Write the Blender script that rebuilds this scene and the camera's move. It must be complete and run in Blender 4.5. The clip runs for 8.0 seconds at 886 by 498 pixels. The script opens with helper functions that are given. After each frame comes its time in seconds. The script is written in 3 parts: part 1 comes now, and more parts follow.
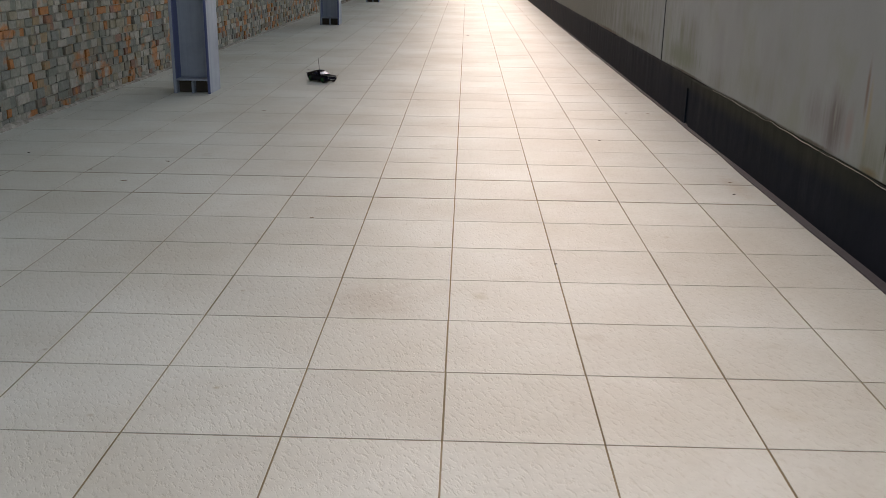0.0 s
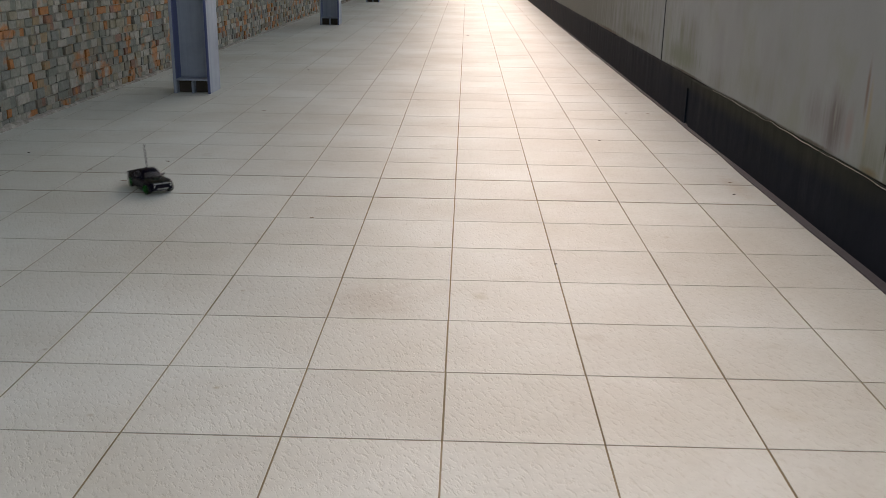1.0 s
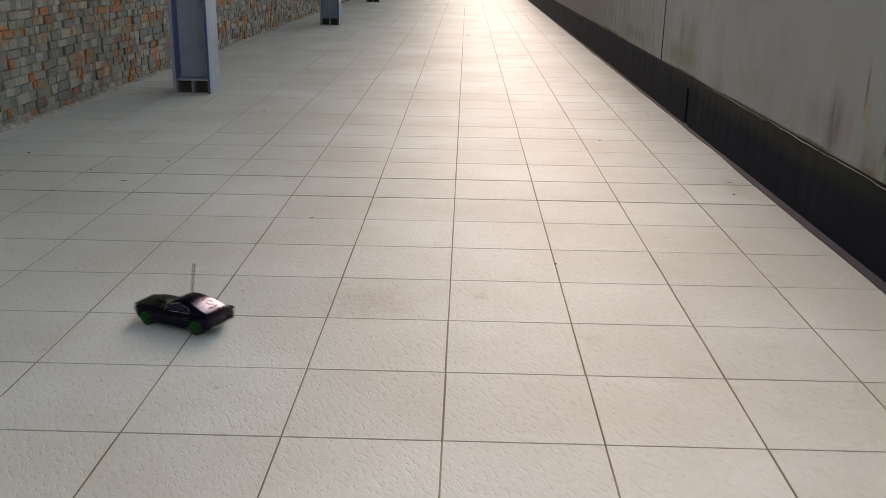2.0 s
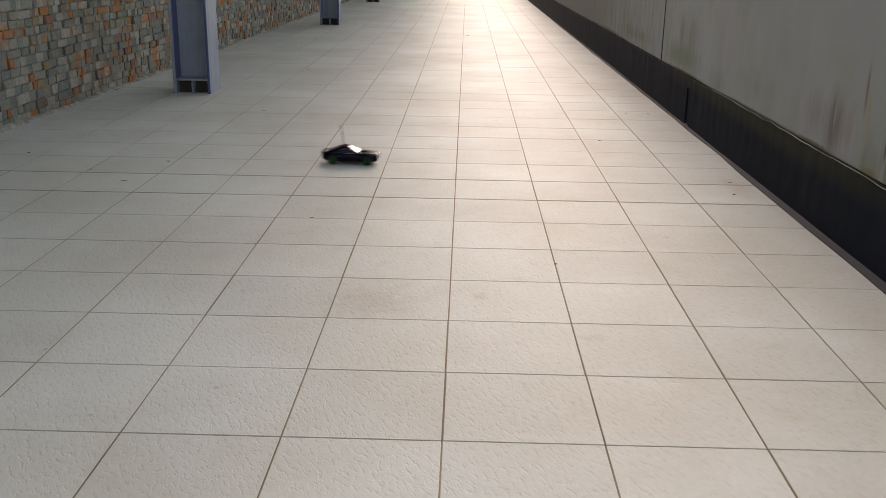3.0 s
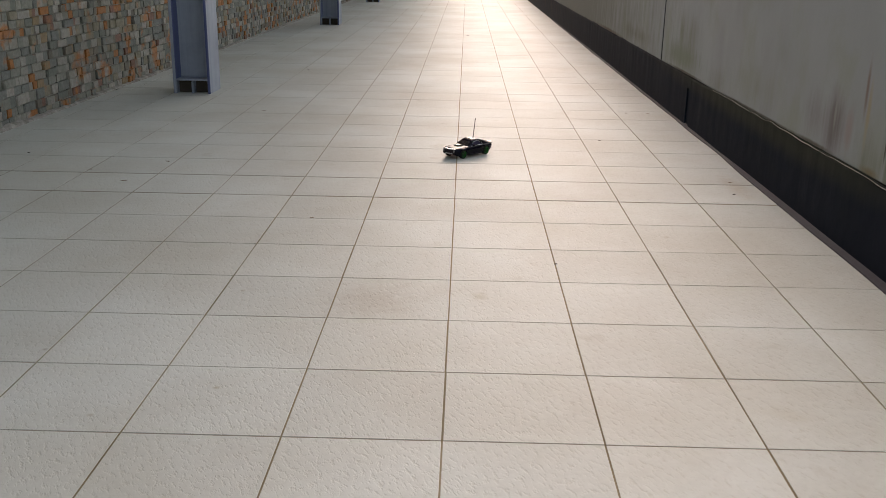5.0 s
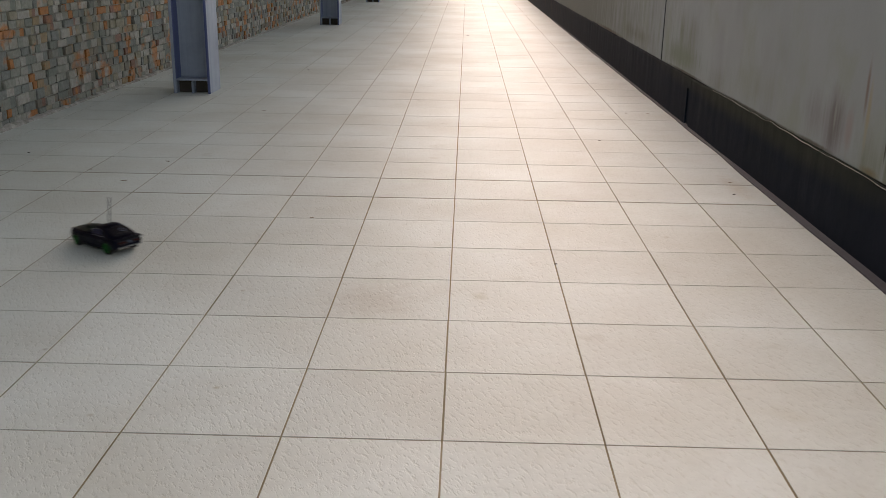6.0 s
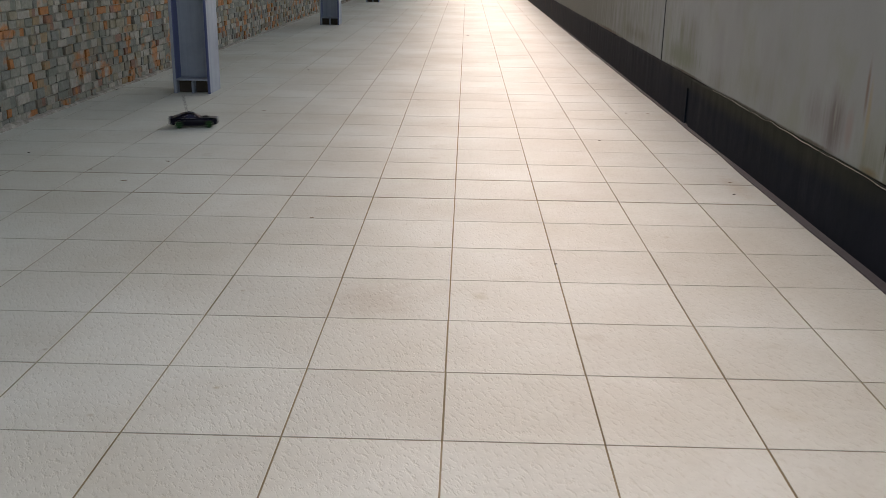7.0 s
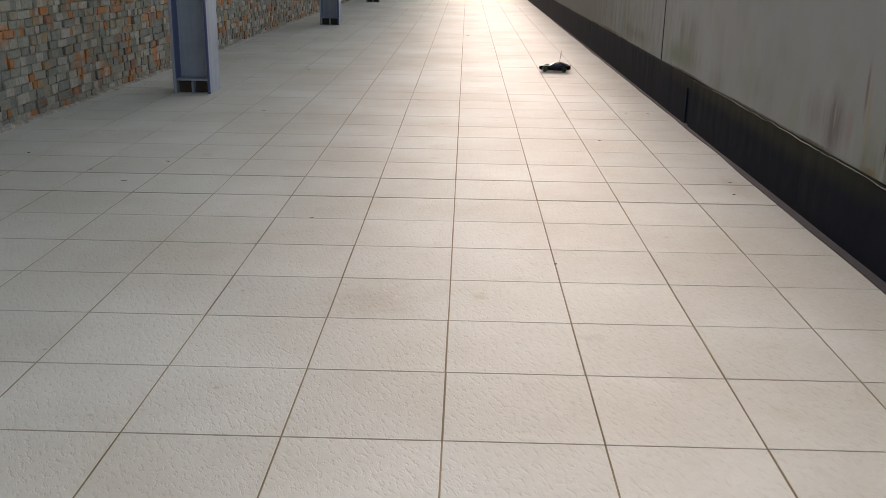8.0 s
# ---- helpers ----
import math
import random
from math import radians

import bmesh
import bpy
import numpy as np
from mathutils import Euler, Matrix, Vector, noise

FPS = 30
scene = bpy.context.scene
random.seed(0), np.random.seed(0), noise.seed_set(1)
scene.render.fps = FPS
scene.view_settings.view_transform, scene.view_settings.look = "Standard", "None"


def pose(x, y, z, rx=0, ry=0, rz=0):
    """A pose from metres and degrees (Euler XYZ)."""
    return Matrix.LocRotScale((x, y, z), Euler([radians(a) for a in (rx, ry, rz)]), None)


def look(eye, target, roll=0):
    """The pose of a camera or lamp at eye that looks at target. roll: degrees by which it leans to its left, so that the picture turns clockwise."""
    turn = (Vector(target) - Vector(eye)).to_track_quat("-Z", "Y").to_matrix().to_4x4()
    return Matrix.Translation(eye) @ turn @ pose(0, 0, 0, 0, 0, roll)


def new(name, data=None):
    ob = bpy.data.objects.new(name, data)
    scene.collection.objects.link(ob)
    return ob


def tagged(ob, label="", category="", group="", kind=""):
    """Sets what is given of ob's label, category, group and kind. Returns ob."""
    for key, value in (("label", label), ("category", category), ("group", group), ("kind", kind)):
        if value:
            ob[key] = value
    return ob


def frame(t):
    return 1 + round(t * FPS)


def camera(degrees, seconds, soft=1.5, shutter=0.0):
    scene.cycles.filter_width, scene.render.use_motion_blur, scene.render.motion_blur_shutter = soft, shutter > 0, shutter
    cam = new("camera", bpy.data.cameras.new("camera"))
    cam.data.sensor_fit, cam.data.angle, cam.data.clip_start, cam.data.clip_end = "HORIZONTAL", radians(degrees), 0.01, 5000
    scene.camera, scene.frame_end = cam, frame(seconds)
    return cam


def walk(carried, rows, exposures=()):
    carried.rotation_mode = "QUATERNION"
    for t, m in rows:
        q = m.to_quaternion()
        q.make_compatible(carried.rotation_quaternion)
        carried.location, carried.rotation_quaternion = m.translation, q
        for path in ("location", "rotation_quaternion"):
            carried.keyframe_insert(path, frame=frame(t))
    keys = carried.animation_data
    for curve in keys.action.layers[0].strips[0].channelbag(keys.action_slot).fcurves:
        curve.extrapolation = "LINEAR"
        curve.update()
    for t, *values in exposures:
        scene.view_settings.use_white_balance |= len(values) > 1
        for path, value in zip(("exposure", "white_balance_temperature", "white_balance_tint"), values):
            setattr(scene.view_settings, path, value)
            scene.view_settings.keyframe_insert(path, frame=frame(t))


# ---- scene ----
from math import sin, cos, pi, sqrt

# ---------------------------------------------------------------- camera
cam = camera(50.48, 8.0, soft=0.85, shutter=0.18)
EYE = (0.028, -1.563, 0.870)
AIM = (0.028 - 0.019384, -1.563 + 0.953170, 0.870 - 0.301813)
walk(cam, [(0.0, look(EYE, AIM, 0.877)), (8.0, look(EYE, AIM, 0.877))],
     exposures=[(0.0, 1.18, 6720, 8), (8.0, 1.18, 6720, 8)])

# ---------------------------------------------------------------- light
SUN_ELEVATION, SUN_TURN = 29.0, -0.5        # degrees; turn is clockwise from +y
world = bpy.data.worlds.new("sky")
scene.world = world
world.use_nodes = True
wt = world.node_tree
sky = wt.nodes.new("ShaderNodeTexSky")
sky.sky_type = "NISHITA"
sky.sun_disc = False
sky.sun_elevation = radians(SUN_ELEVATION)
sky.sun_rotation = radians(SUN_TURN)
sky.air_density, sky.dust_density, sky.ozone_density = 1.0, 2.5, 1.0
wt.nodes["Background"].inputs[1].default_value = 0.15
haze = wt.nodes.new("ShaderNodeHueSaturation")      # a thin overcast takes most of the blue
haze.inputs["Saturation"].default_value = 0.42
wt.links.new(sky.outputs[0], haze.inputs["Color"])
wt.links.new(haze.outputs[0], wt.nodes["Background"].inputs[0])

sun = new("sun", bpy.data.lights.new("sun", "SUN"))
sun.data.energy, sun.data.angle, sun.data.color = 0.52, radians(34), (1.0, 0.36, 0.20)
e, a = radians(SUN_ELEVATION), radians(SUN_TURN)
sun.matrix_world = look((sin(a) * cos(e) * 30, cos(a) * cos(e) * 30, sin(e) * 30), (0, 0, 0))


# ---------------------------------------------------------------- materials
def material(name, rough=0.6, metal=0.0, color=(0.5, 0.5, 0.5)):
    m = bpy.data.materials.new(name)
    m.use_nodes = True
    b = m.node_tree.nodes["Principled BSDF"]
    b.inputs["Roughness"].default_value = rough
    b.inputs["Specular IOR Level"].default_value = 0.4
    b.inputs["Metallic"].default_value = metal
    b.inputs["Base Color"].default_value = (*color, 1)
    return m, m.node_tree, b


def node(nt, kind, **values):
    n = nt.nodes.new(kind)
    for k, v in values.items():
        n.inputs[k].default_value = v
    return n


def coords(nt, scale=(1, 1, 1), turn=(0, 0, 0), source="Object"):
    c = nt.nodes.new("ShaderNodeTexCoord")
    mp = nt.nodes.new("ShaderNodeMapping")
    mp.inputs["Scale"].default_value = scale
    mp.inputs["Rotation"].default_value = [radians(v) for v in turn]
    nt.links.new(c.outputs[source], mp.inputs[0])
    return mp.outputs[0]


def world_coords(nt, scale=(1, 1, 1), turn=(0, 0, 0)):
    g = nt.nodes.new("ShaderNodeNewGeometry")
    mp = nt.nodes.new("ShaderNodeMapping")
    mp.inputs["Scale"].default_value = scale
    mp.inputs["Rotation"].default_value = [radians(v) for v in turn]
    nt.links.new(g.outputs["Position"], mp.inputs[0])
    return mp.outputs[0]


def noise_tex(nt, vec, scale, detail=4.0, rough=0.55):
    n = node(nt, "ShaderNodeTexNoise", Scale=scale, Detail=detail, Roughness=rough)
    nt.links.new(vec, n.inputs["Vector"])
    return n.outputs["Fac"]


def ramp(nt, fac, stops, smooth="LINEAR"):
    r = nt.nodes.new("ShaderNodeValToRGB")
    r.color_ramp.interpolation = smooth
    els = r.color_ramp.elements
    while len(els) < len(stops):
        els.new(0.5)
    for el, (p, c) in zip(els, stops):
        el.position = p
        el.color = (*c, 1) if len(c) == 3 else c
    nt.links.new(fac, r.inputs[0])
    return r.outputs[0]


def grey(v):
    return (v, v, v)


def mix(nt, a, b, fac, how="MIX"):
    m = nt.nodes.new("ShaderNodeMix")
    m.data_type, m.blend_type = "RGBA", how
    for sock, v in ((m.inputs[6], a), (m.inputs[7], b), (m.inputs[0], fac)):
        if isinstance(v, tuple):
            sock.default_value = (*v, 1)
        elif isinstance(v, (int, float)):
            sock.default_value = v
        else:
            nt.links.new(v, sock)
    return m.outputs[2]


def bump(nt, b, height, strength, distance, then=None):
    n = node(nt, "ShaderNodeBump", Strength=strength, Distance=distance)
    nt.links.new(height, n.inputs["Height"])
    if then is not None:
        nt.links.new(then, n.inputs["Normal"])
    nt.links.new(n.outputs[0], b.inputs["Normal"])
    return n.outputs[0]


def floor_blot(nt, x, y, rx, ry):
    """A mask of one ragged stain on the floor."""
    mp = nt.nodes.new("ShaderNodeMapping")
    mp.inputs["Location"].default_value = (-x / rx, -y / ry, 0)
    mp.inputs["Scale"].default_value = (1 / rx, 1 / ry, 0)
    nt.links.new(world_coords(nt), mp.inputs[0])
    ln = nt.nodes.new("ShaderNodeVectorMath")
    ln.operation = "LENGTH"
    nt.links.new(mp.outputs[0], ln.inputs[0])
    ad = nt.nodes.new("ShaderNodeMath")
    ad.operation = "MULTIPLY_ADD"
    nt.links.new(noise_tex(nt, world_coords(nt), 22, 5, 0.65), ad.inputs[0])
    ad.inputs[1].default_value = 0.9
    nt.links.new(ln.outputs["Value"], ad.inputs[2])
    return ramp(nt, ad.outputs[0], [(0.45, grey(1.0)), (1.0, grey(0.0))], "EASE")


def make_tile():
    m, nt, b = material("cream_stone_tile", 0.42)
    b.inputs["Specular IOR Level"].default_value = 0.20
    info = nt.nodes.new("ShaderNodeObjectInfo")
    geo = nt.nodes.new("ShaderNodeNewGeometry")
    p = world_coords(nt)
    tint = ramp(nt, info.outputs["Random"], [(0.0, (0.602, 0.622, 0.584)), (1.0, (0.640, 0.660, 0.620))])
    tint = mix(nt, tint, ramp(nt, geo.outputs["Random Per Island"], [(0, grey(0.95)), (1, grey(1.0))]), 1.0, "MULTIPLY")
    stains = ramp(nt, noise_tex(nt, p, 1.3, 5, 0.6), [(0.36, (0.87, 0.84, 0.80)), (0.62, grey(1.0))])
    fine = ramp(nt, noise_tex(nt, p, 60, 6, 0.65), [(0.3, grey(0.95)), (0.7, grey(1.03))])
    spots = ramp(nt, noise_tex(nt, p, 7, 3, 0.5), [(0.26, (0.72, 0.67, 0.60)), (0.34, grey(1.0))])
    c = mix(nt, tint, stains, 1.0, "MULTIPLY")
    c = mix(nt, c, fine, 1.0, "MULTIPLY")
    c = mix(nt, c, spots, 0.28, "MULTIPLY")
    for x, y, rx, ry, tint in ((-0.20, 0.72, 0.34, 0.30, (0.88, 0.845, 0.82)), (0.081, 0.776, 0.060, 0.070, (0.87, 0.855, 0.79)), (-0.474, 0.197, 0.022, 0.020, (0.74, 0.7, 0.6)), (-0.907, 0.369, 0.015, 0.018, (0.7, 0.66, 0.6)), (-0.686, 0.066, 0.020, 0.015, (0.78, 0.74, 0.68)), (0.681, 0.138, 0.120, 0.100, (0.95, 0.935, 0.90)), (1.106, 2.091, 0.100, 0.500, (0.9, 0.85, 0.8)), (0.692, 1.364, 0.030, 0.030, (0.82, 0.78, 0.72)), (-0.551, 0.779, 0.020, 0.020, (0.84, 0.8, 0.74))):
        c = mix(nt, c, mix(nt, grey(1.0), tint, floor_blot(nt, x, y, rx, ry)), 1.0, "MULTIPLY")
    turned = nt.nodes.new("ShaderNodeMapping")
    turned.inputs["Scale"].default_value = (0.50, 1.0, 1.0)
    nt.links.new(world_coords(nt, (1, 1, 1), (0, 0, 64)), turned.inputs[0])
    slate = noise_tex(nt, turned.outputs[0], 96, 3, 0.60)
    pits = ramp(nt, slate, [(0.28, grey(0.0)), (0.52, grey(0.9)), (0.75, grey(1.0))], "EASE")
    # shading of the pits put into the colour as well, to bring out the relief
    c = mix(nt, c, ramp(nt, slate, [(0.30, (0.93, 0.915, 0.89)), (0.44, grey(1.0))]), 1.0, "MULTIPLY")
    nt.links.new(c, b.inputs["Base Color"])
    grain = noise_tex(nt, p, 260, 3, 0.6)
    n1 = bump(nt, b, grain, 0.16, 0.001)
    bump(nt, b, pits, 0.42, 0.0020, n1)
    r = ramp(nt, noise_tex(nt, p, 18, 4), [(0.3, grey(0.56)), (0.7, grey(0.63))])
    nt.links.new(r, b.inputs["Roughness"])
    return m


def make_grout():
    m, nt, b = material("brown_grout", 0.85)
    p = world_coords(nt)
    c = ramp(nt, noise_tex(nt, p, 1.6, 6, 0.7), [(0.34, (0.115, 0.088, 0.042)), (0.52, (0.20, 0.163, 0.092)), (0.68, (0.33, 0.285, 0.195))])
    nt.links.new(c, b.inputs["Base Color"])
    bump(nt, b, noise_tex(nt, p, 300, 3), 0.4, 0.001)
    return m


def make_stone():
    m, nt, b = material("split_slate", 0.8)
    info = nt.nodes.new("ShaderNodeObjectInfo")
    geo = nt.nodes.new("ShaderNodeNewGeometry")
    add = nt.nodes.new("ShaderNodeMath")
    add.operation = "ADD"
    fr = nt.nodes.new("ShaderNodeMath")
    fr.operation = "FRACT"
    nt.links.new(info.outputs["Random"], add.inputs[0])
    nt.links.new(geo.outputs["Random Per Island"], add.inputs[1])
    nt.links.new(add.outputs[0], fr.inputs[0])
    hue = ramp(nt, fr.outputs[0], [
        (0.00, (0.168, 0.184, 0.172)), (0.14, (0.231, 0.245, 0.224)), (0.30, (0.294, 0.299, 0.273)),
        (0.42, (0.189, 0.204, 0.202)), (0.54, (0.252, 0.241, 0.189)), (0.64, (0.350, 0.347, 0.325)),
        (0.74, (0.175, 0.160, 0.137)), (0.83, (0.266, 0.204, 0.124)), (0.87, (0.350, 0.150, 0.049)), (0.96, (0.210, 0.116, 0.085))], "CONSTANT")
    p = world_coords(nt)
    rust = ramp(nt, noise_tex(nt, p, 6, 4, 0.60), [(0.57, grey(0.0)), (0.66, grey(0.9))])
    c = mix(nt, hue, (0.40, 0.165, 0.05), rust)
    mott = ramp(nt, noise_tex(nt, p, 38, 6, 0.7), [(0.25, (0.62, 0.57, 0.51)), (0.72, (1.16, 1.10, 1.01))])
    c = mix(nt, c, mott, 1.0, "MULTIPLY")
    nt.links.new(c, b.inputs["Base Color"])
    n1 = bump(nt, b, noise_tex(nt, p, 150, 5, 0.7), 0.5, 0.003)
    bump(nt, b, noise_tex(nt, p, 32, 4, 0.6), 0.8, 0.012, n1)
    return m


def make_mortar():
    m, nt, b = material("pale_mortar", 0.92)
    p = world_coords(nt)
    c = ramp(nt, noise_tex(nt, p, 14, 6, 0.7), [(0.3, (0.16, 0.145, 0.12)), (0.7, (0.48, 0.45, 0.40))])
    nt.links.new(c, b.inputs["Base Color"])
    bump(nt, b, noise_tex(nt, p, 90, 5, 0.7), 0.7, 0.006)
    return m


def blot(nt, y, z, ry, rz, wobble=0.5, scale=6):
    """A mask of one stain or broad patch on a wall that stands along y: 1 at its heart, ragged towards its rim."""
    p = world_coords(nt)
    n = node(nt, "ShaderNodeTexNoise", Scale=scale, Detail=5.0, Roughness=0.65)
    nt.links.new(world_coords(nt, (1, 1, 0.25)), n.inputs["Vector"])
    mp = nt.nodes.new("ShaderNodeMapping")
    mp.inputs["Location"].default_value = (0, -y / ry, -z / rz)
    mp.inputs["Scale"].default_value = (0, 1 / ry, 1 / rz)
    nt.links.new(p, mp.inputs[0])
    ln = nt.nodes.new("ShaderNodeVectorMath")
    ln.operation = "LENGTH"
    nt.links.new(mp.outputs[0], ln.inputs[0])
    ad = nt.nodes.new("ShaderNodeMath")
    ad.operation = "MULTIPLY_ADD"
    nt.links.new(n.outputs["Fac"], ad.inputs[0])
    ad.inputs[1].default_value = wobble * 2
    nt.links.new(ln.outputs["Value"], ad.inputs[2])
    return ramp(nt, ad.outputs[0], [(min(0.98, 0.35 + wobble * 0.3), grey(1.0)), (1.0, grey(0.0))], "EASE")


def make_render_wall():
    m, nt, b = material("stained_grey_render", 0.88)
    p = world_coords(nt)
    base = ramp(nt, noise_tex(nt, p, 1.1, 3, 0.5), [(0.3, (0.262, 0.287, 0.288)), (0.7, (0.330, 0.354, 0.364))])
    streak = ramp(nt, noise_tex(nt, world_coords(nt, (1, 2.2, 0.7)), 1.0, 4, 0.55), [(0.30, (0.74, 0.735, 0.70)), (0.52, grey(1.0))])
    patch = ramp(nt, noise_tex(nt, p, 1.4, 3, 0.5), [(0.42, grey(0.0)), (0.62, grey(1.0))])
    c = mix(nt, base, mix(nt, grey(1.0), streak, patch), 0.75, "MULTIPLY")
    c = mix(nt, c, (0.24, 0.27, 0.18), ramp(nt, noise_tex(nt, world_coords(nt, (1, 1.5, 1.2)), 1.7, 5, 0.6), [(0.50, grey(0.0)), (0.72, grey(0.6))]))
    runs = ramp(nt, noise_tex(nt, world_coords(nt, (1, 13.0, 0.7)), 1.0, 5, 0.6), [(0.34, grey(0.1)), (0.60, grey(0.9))])
    for y, z, ry, rz, tint, k in ((1.55, 0.36, 0.55, 0.26, (0.15, 0.13, 0.13), 0.9), (2.9, 0.30, 0.5, 0.20, (0.22, 0.24, 0.19), 0.8),
                                  (1.10, 0.30, 0.45, 0.26, (0.15, 0.165, 0.115), 0.8), (5.2, 0.34, 1.2, 0.16, (0.13, 0.12, 0.09), 0.8),
                                  (8.0, 0.34, 2.0, 0.18, (0.12, 0.11, 0.08), 0.8), (3.6, 0.45, 0.7, 0.34, (0.17, 0.19, 0.13), 0.8), (2.3, 0.36, 0.8, 0.22, (0.25, 0.27, 0.235), 0.8)):
        mask = mix(nt, blot(nt, y, z, ry, rz), runs, 1.0, "MULTIPLY")
        c = mix(nt, c, tint, mask)
    # the broad one at y = 9 darkens the whole far stretch of wall
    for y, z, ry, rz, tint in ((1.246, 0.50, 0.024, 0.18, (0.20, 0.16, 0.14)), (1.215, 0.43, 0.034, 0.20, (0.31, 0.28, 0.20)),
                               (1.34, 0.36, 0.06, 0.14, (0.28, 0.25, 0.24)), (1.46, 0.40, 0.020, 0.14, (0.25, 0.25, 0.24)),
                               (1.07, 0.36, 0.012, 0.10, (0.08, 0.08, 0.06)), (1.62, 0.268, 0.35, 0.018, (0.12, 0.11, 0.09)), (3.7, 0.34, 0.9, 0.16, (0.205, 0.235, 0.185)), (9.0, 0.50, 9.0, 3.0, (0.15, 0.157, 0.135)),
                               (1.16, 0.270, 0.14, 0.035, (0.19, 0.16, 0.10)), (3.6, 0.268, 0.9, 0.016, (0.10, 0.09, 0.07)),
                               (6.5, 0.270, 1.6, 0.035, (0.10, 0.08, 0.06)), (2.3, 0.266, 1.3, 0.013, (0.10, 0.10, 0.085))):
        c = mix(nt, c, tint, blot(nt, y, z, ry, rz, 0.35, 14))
    nt.links.new(c, b.inputs["Base Color"])
    n1 = bump(nt, b, noise_tex(nt, p, 180, 4, 0.6), 0.12, 0.002)
    bump(nt, b, noise_tex(nt, p, 6, 4, 0.6), 0.12, 0.02, n1)
    return m


def make_plinth():
    m, nt, b = material("black_mouldy_plinth", 0.9)
    b.inputs["Specular IOR Level"].default_value = 0.06
    p = world_coords(nt)
    c = ramp(nt, noise_tex(nt, world_coords(nt, (1, 2.2, 1.6)), 1.6, 6, 0.65),
             [(0.3, (0.0085, 0.0125, 0.0205)), (0.6, (0.0110, 0.0155, 0.0245)), (0.85, (0.015, 0.020, 0.028))])
    moss = ramp(nt, noise_tex(nt, p, 5, 5, 0.6), [(0.5, grey(0.0)), (0.75, grey(0.6))])
    c = mix(nt, c, (0.011, 0.016, 0.020), moss)
    drips = ramp(nt, noise_tex(nt, world_coords(nt, (1, 9.0, 1.1)), 1.0, 5, 0.6), [(0.50, grey(0.0)), (0.66, grey(0.9))])
    c = mix(nt, c, (0.042, 0.038, 0.033), mix(nt, blot(nt, 12.0, 0.20, 6.0, 0.30), drips, 1.0, "MULTIPLY"))
    c = mix(nt, c, (0.031, 0.036, 0.028), blot(nt, 2.4, 0.255, 3.4, 0.15, 0.3, 1.0))
    nt.links.new(c, b.inputs["Base Color"])
    n1 = bump(nt, b, noise_tex(nt, p, 120, 5, 0.7), 0.10, 0.003)
    bump(nt, b, noise_tex(nt, p, 9, 3, 0.5), 0.15, 0.02, n1)
    return m


def make_paint(name, color, dark):
    m, nt, b = material(name, 0.5)
    p = world_coords(nt)
    c = ramp(nt, noise_tex(nt, p, 5, 6, 0.65), [(0.3, dark), (0.62, color)])
    streak = ramp(nt, noise_tex(nt, world_coords(nt, (30, 30, 1.2)), 1.0, 4), [(0.3, grey(0.82)), (0.6, grey(1.0))])
    c = mix(nt, c, streak, 1.0, "MULTIPLY")
    nt.links.new(c, b.inputs["Base Color"])
    bump(nt, b, noise_tex(nt, p, 120, 3), 0.15, 0.001)
    return m


def make_plain(name, color, rough=0.8, scale=6, spread=0.15):
    m, nt, b = material(name, rough)
    p = world_coords(nt)
    lo, hi = tuple(v * (1 - spread) for v in color), tuple(v * (1 + spread) for v in color)
    c = ramp(nt, noise_tex(nt, p, scale, 6, 0.6), [(0.3, lo), (0.7, hi)])
    nt.links.new(c, b.inputs["Base Color"])
    bump(nt, b, noise_tex(nt, p, 90, 4), 0.25, 0.003)
    return m


def make_gloss(name, color, rough, metal=0.0, coat=0.0, gloss=0.22):
    m, nt, b = material(name, rough, metal, color)
    c = ramp(nt, noise_tex(nt, coords(nt), 45, 4, 0.6), [(0.3, tuple(v * 0.85 for v in color)), (0.7, tuple(min(1, v * 1.12) for v in color))])
    nt.links.new(c, b.inputs["Base Color"])
    b.inputs["Specular IOR Level"].default_value = gloss
    b.inputs["Coat Weight"].default_value = coat
    b.inputs["Coat Roughness"].default_value = 0.08
    return m


TILE, GROUT, STONE, MORTAR = make_tile(), make_grout(), make_stone(), make_mortar()
RENDER_WALL, PLINTH = make_render_wall(), make_plinth()
STEEL = make_paint("blue_grey_steel_paint", (0.28, 0.315, 0.385), (0.22, 0.25, 0.315))
STEEL_EDGE = make_paint("blue_edge_paint", (0.10, 0.12, 0.27), (0.075, 0.09, 0.20))
CEMENT_BAND = make_plain("dark_cement_fillet_and_band", (0.021, 0.022, 0.031), 0.85)
SOFFIT = make_plain("dark_soffit", (0.04, 0.038, 0.036), 0.85)
GROUND = make_plain("bare_ground", (0.16, 0.14, 0.11), 0.95, 0.4, 0.3)
PALE_DIRT = make_plain("pale_dirt", (0.36, 0.31, 0.25), 0.95, 40)
# for dark crumbs, and for the shade painted into the column feet
DIRT_AND_SHADE = make_plain("dry_dirt_and_pocket_shade", (0.05, 0.04, 0.03), 0.95, 40)
CAR_BLACK = make_gloss("gloss_black_shell", (0.0035, 0.0035, 0.010), 0.26, 0.0, 0.05, 0.13)
CAR_HOOD = make_gloss("satin_green_black", (0.006, 0.010, 0.006), 0.34, 0.0, 0.04, 0.16)
CAR_TRIM = make_gloss("black_plastic", (0.012, 0.012, 0.013), 0.5)
CAR_GLASS = make_gloss("silvered_windscreen", (0.42, 0.42, 0.45), 0.26, 1.0)
REAR_FILM = make_gloss("smoky_mirror_film", (0.185, 0.185, 0.225), 0.22, 1.0)
CAR_SIDE = make_gloss("dark_blue_window", (0.025, 0.025, 0.055), 0.10, 0.2, 0.5)
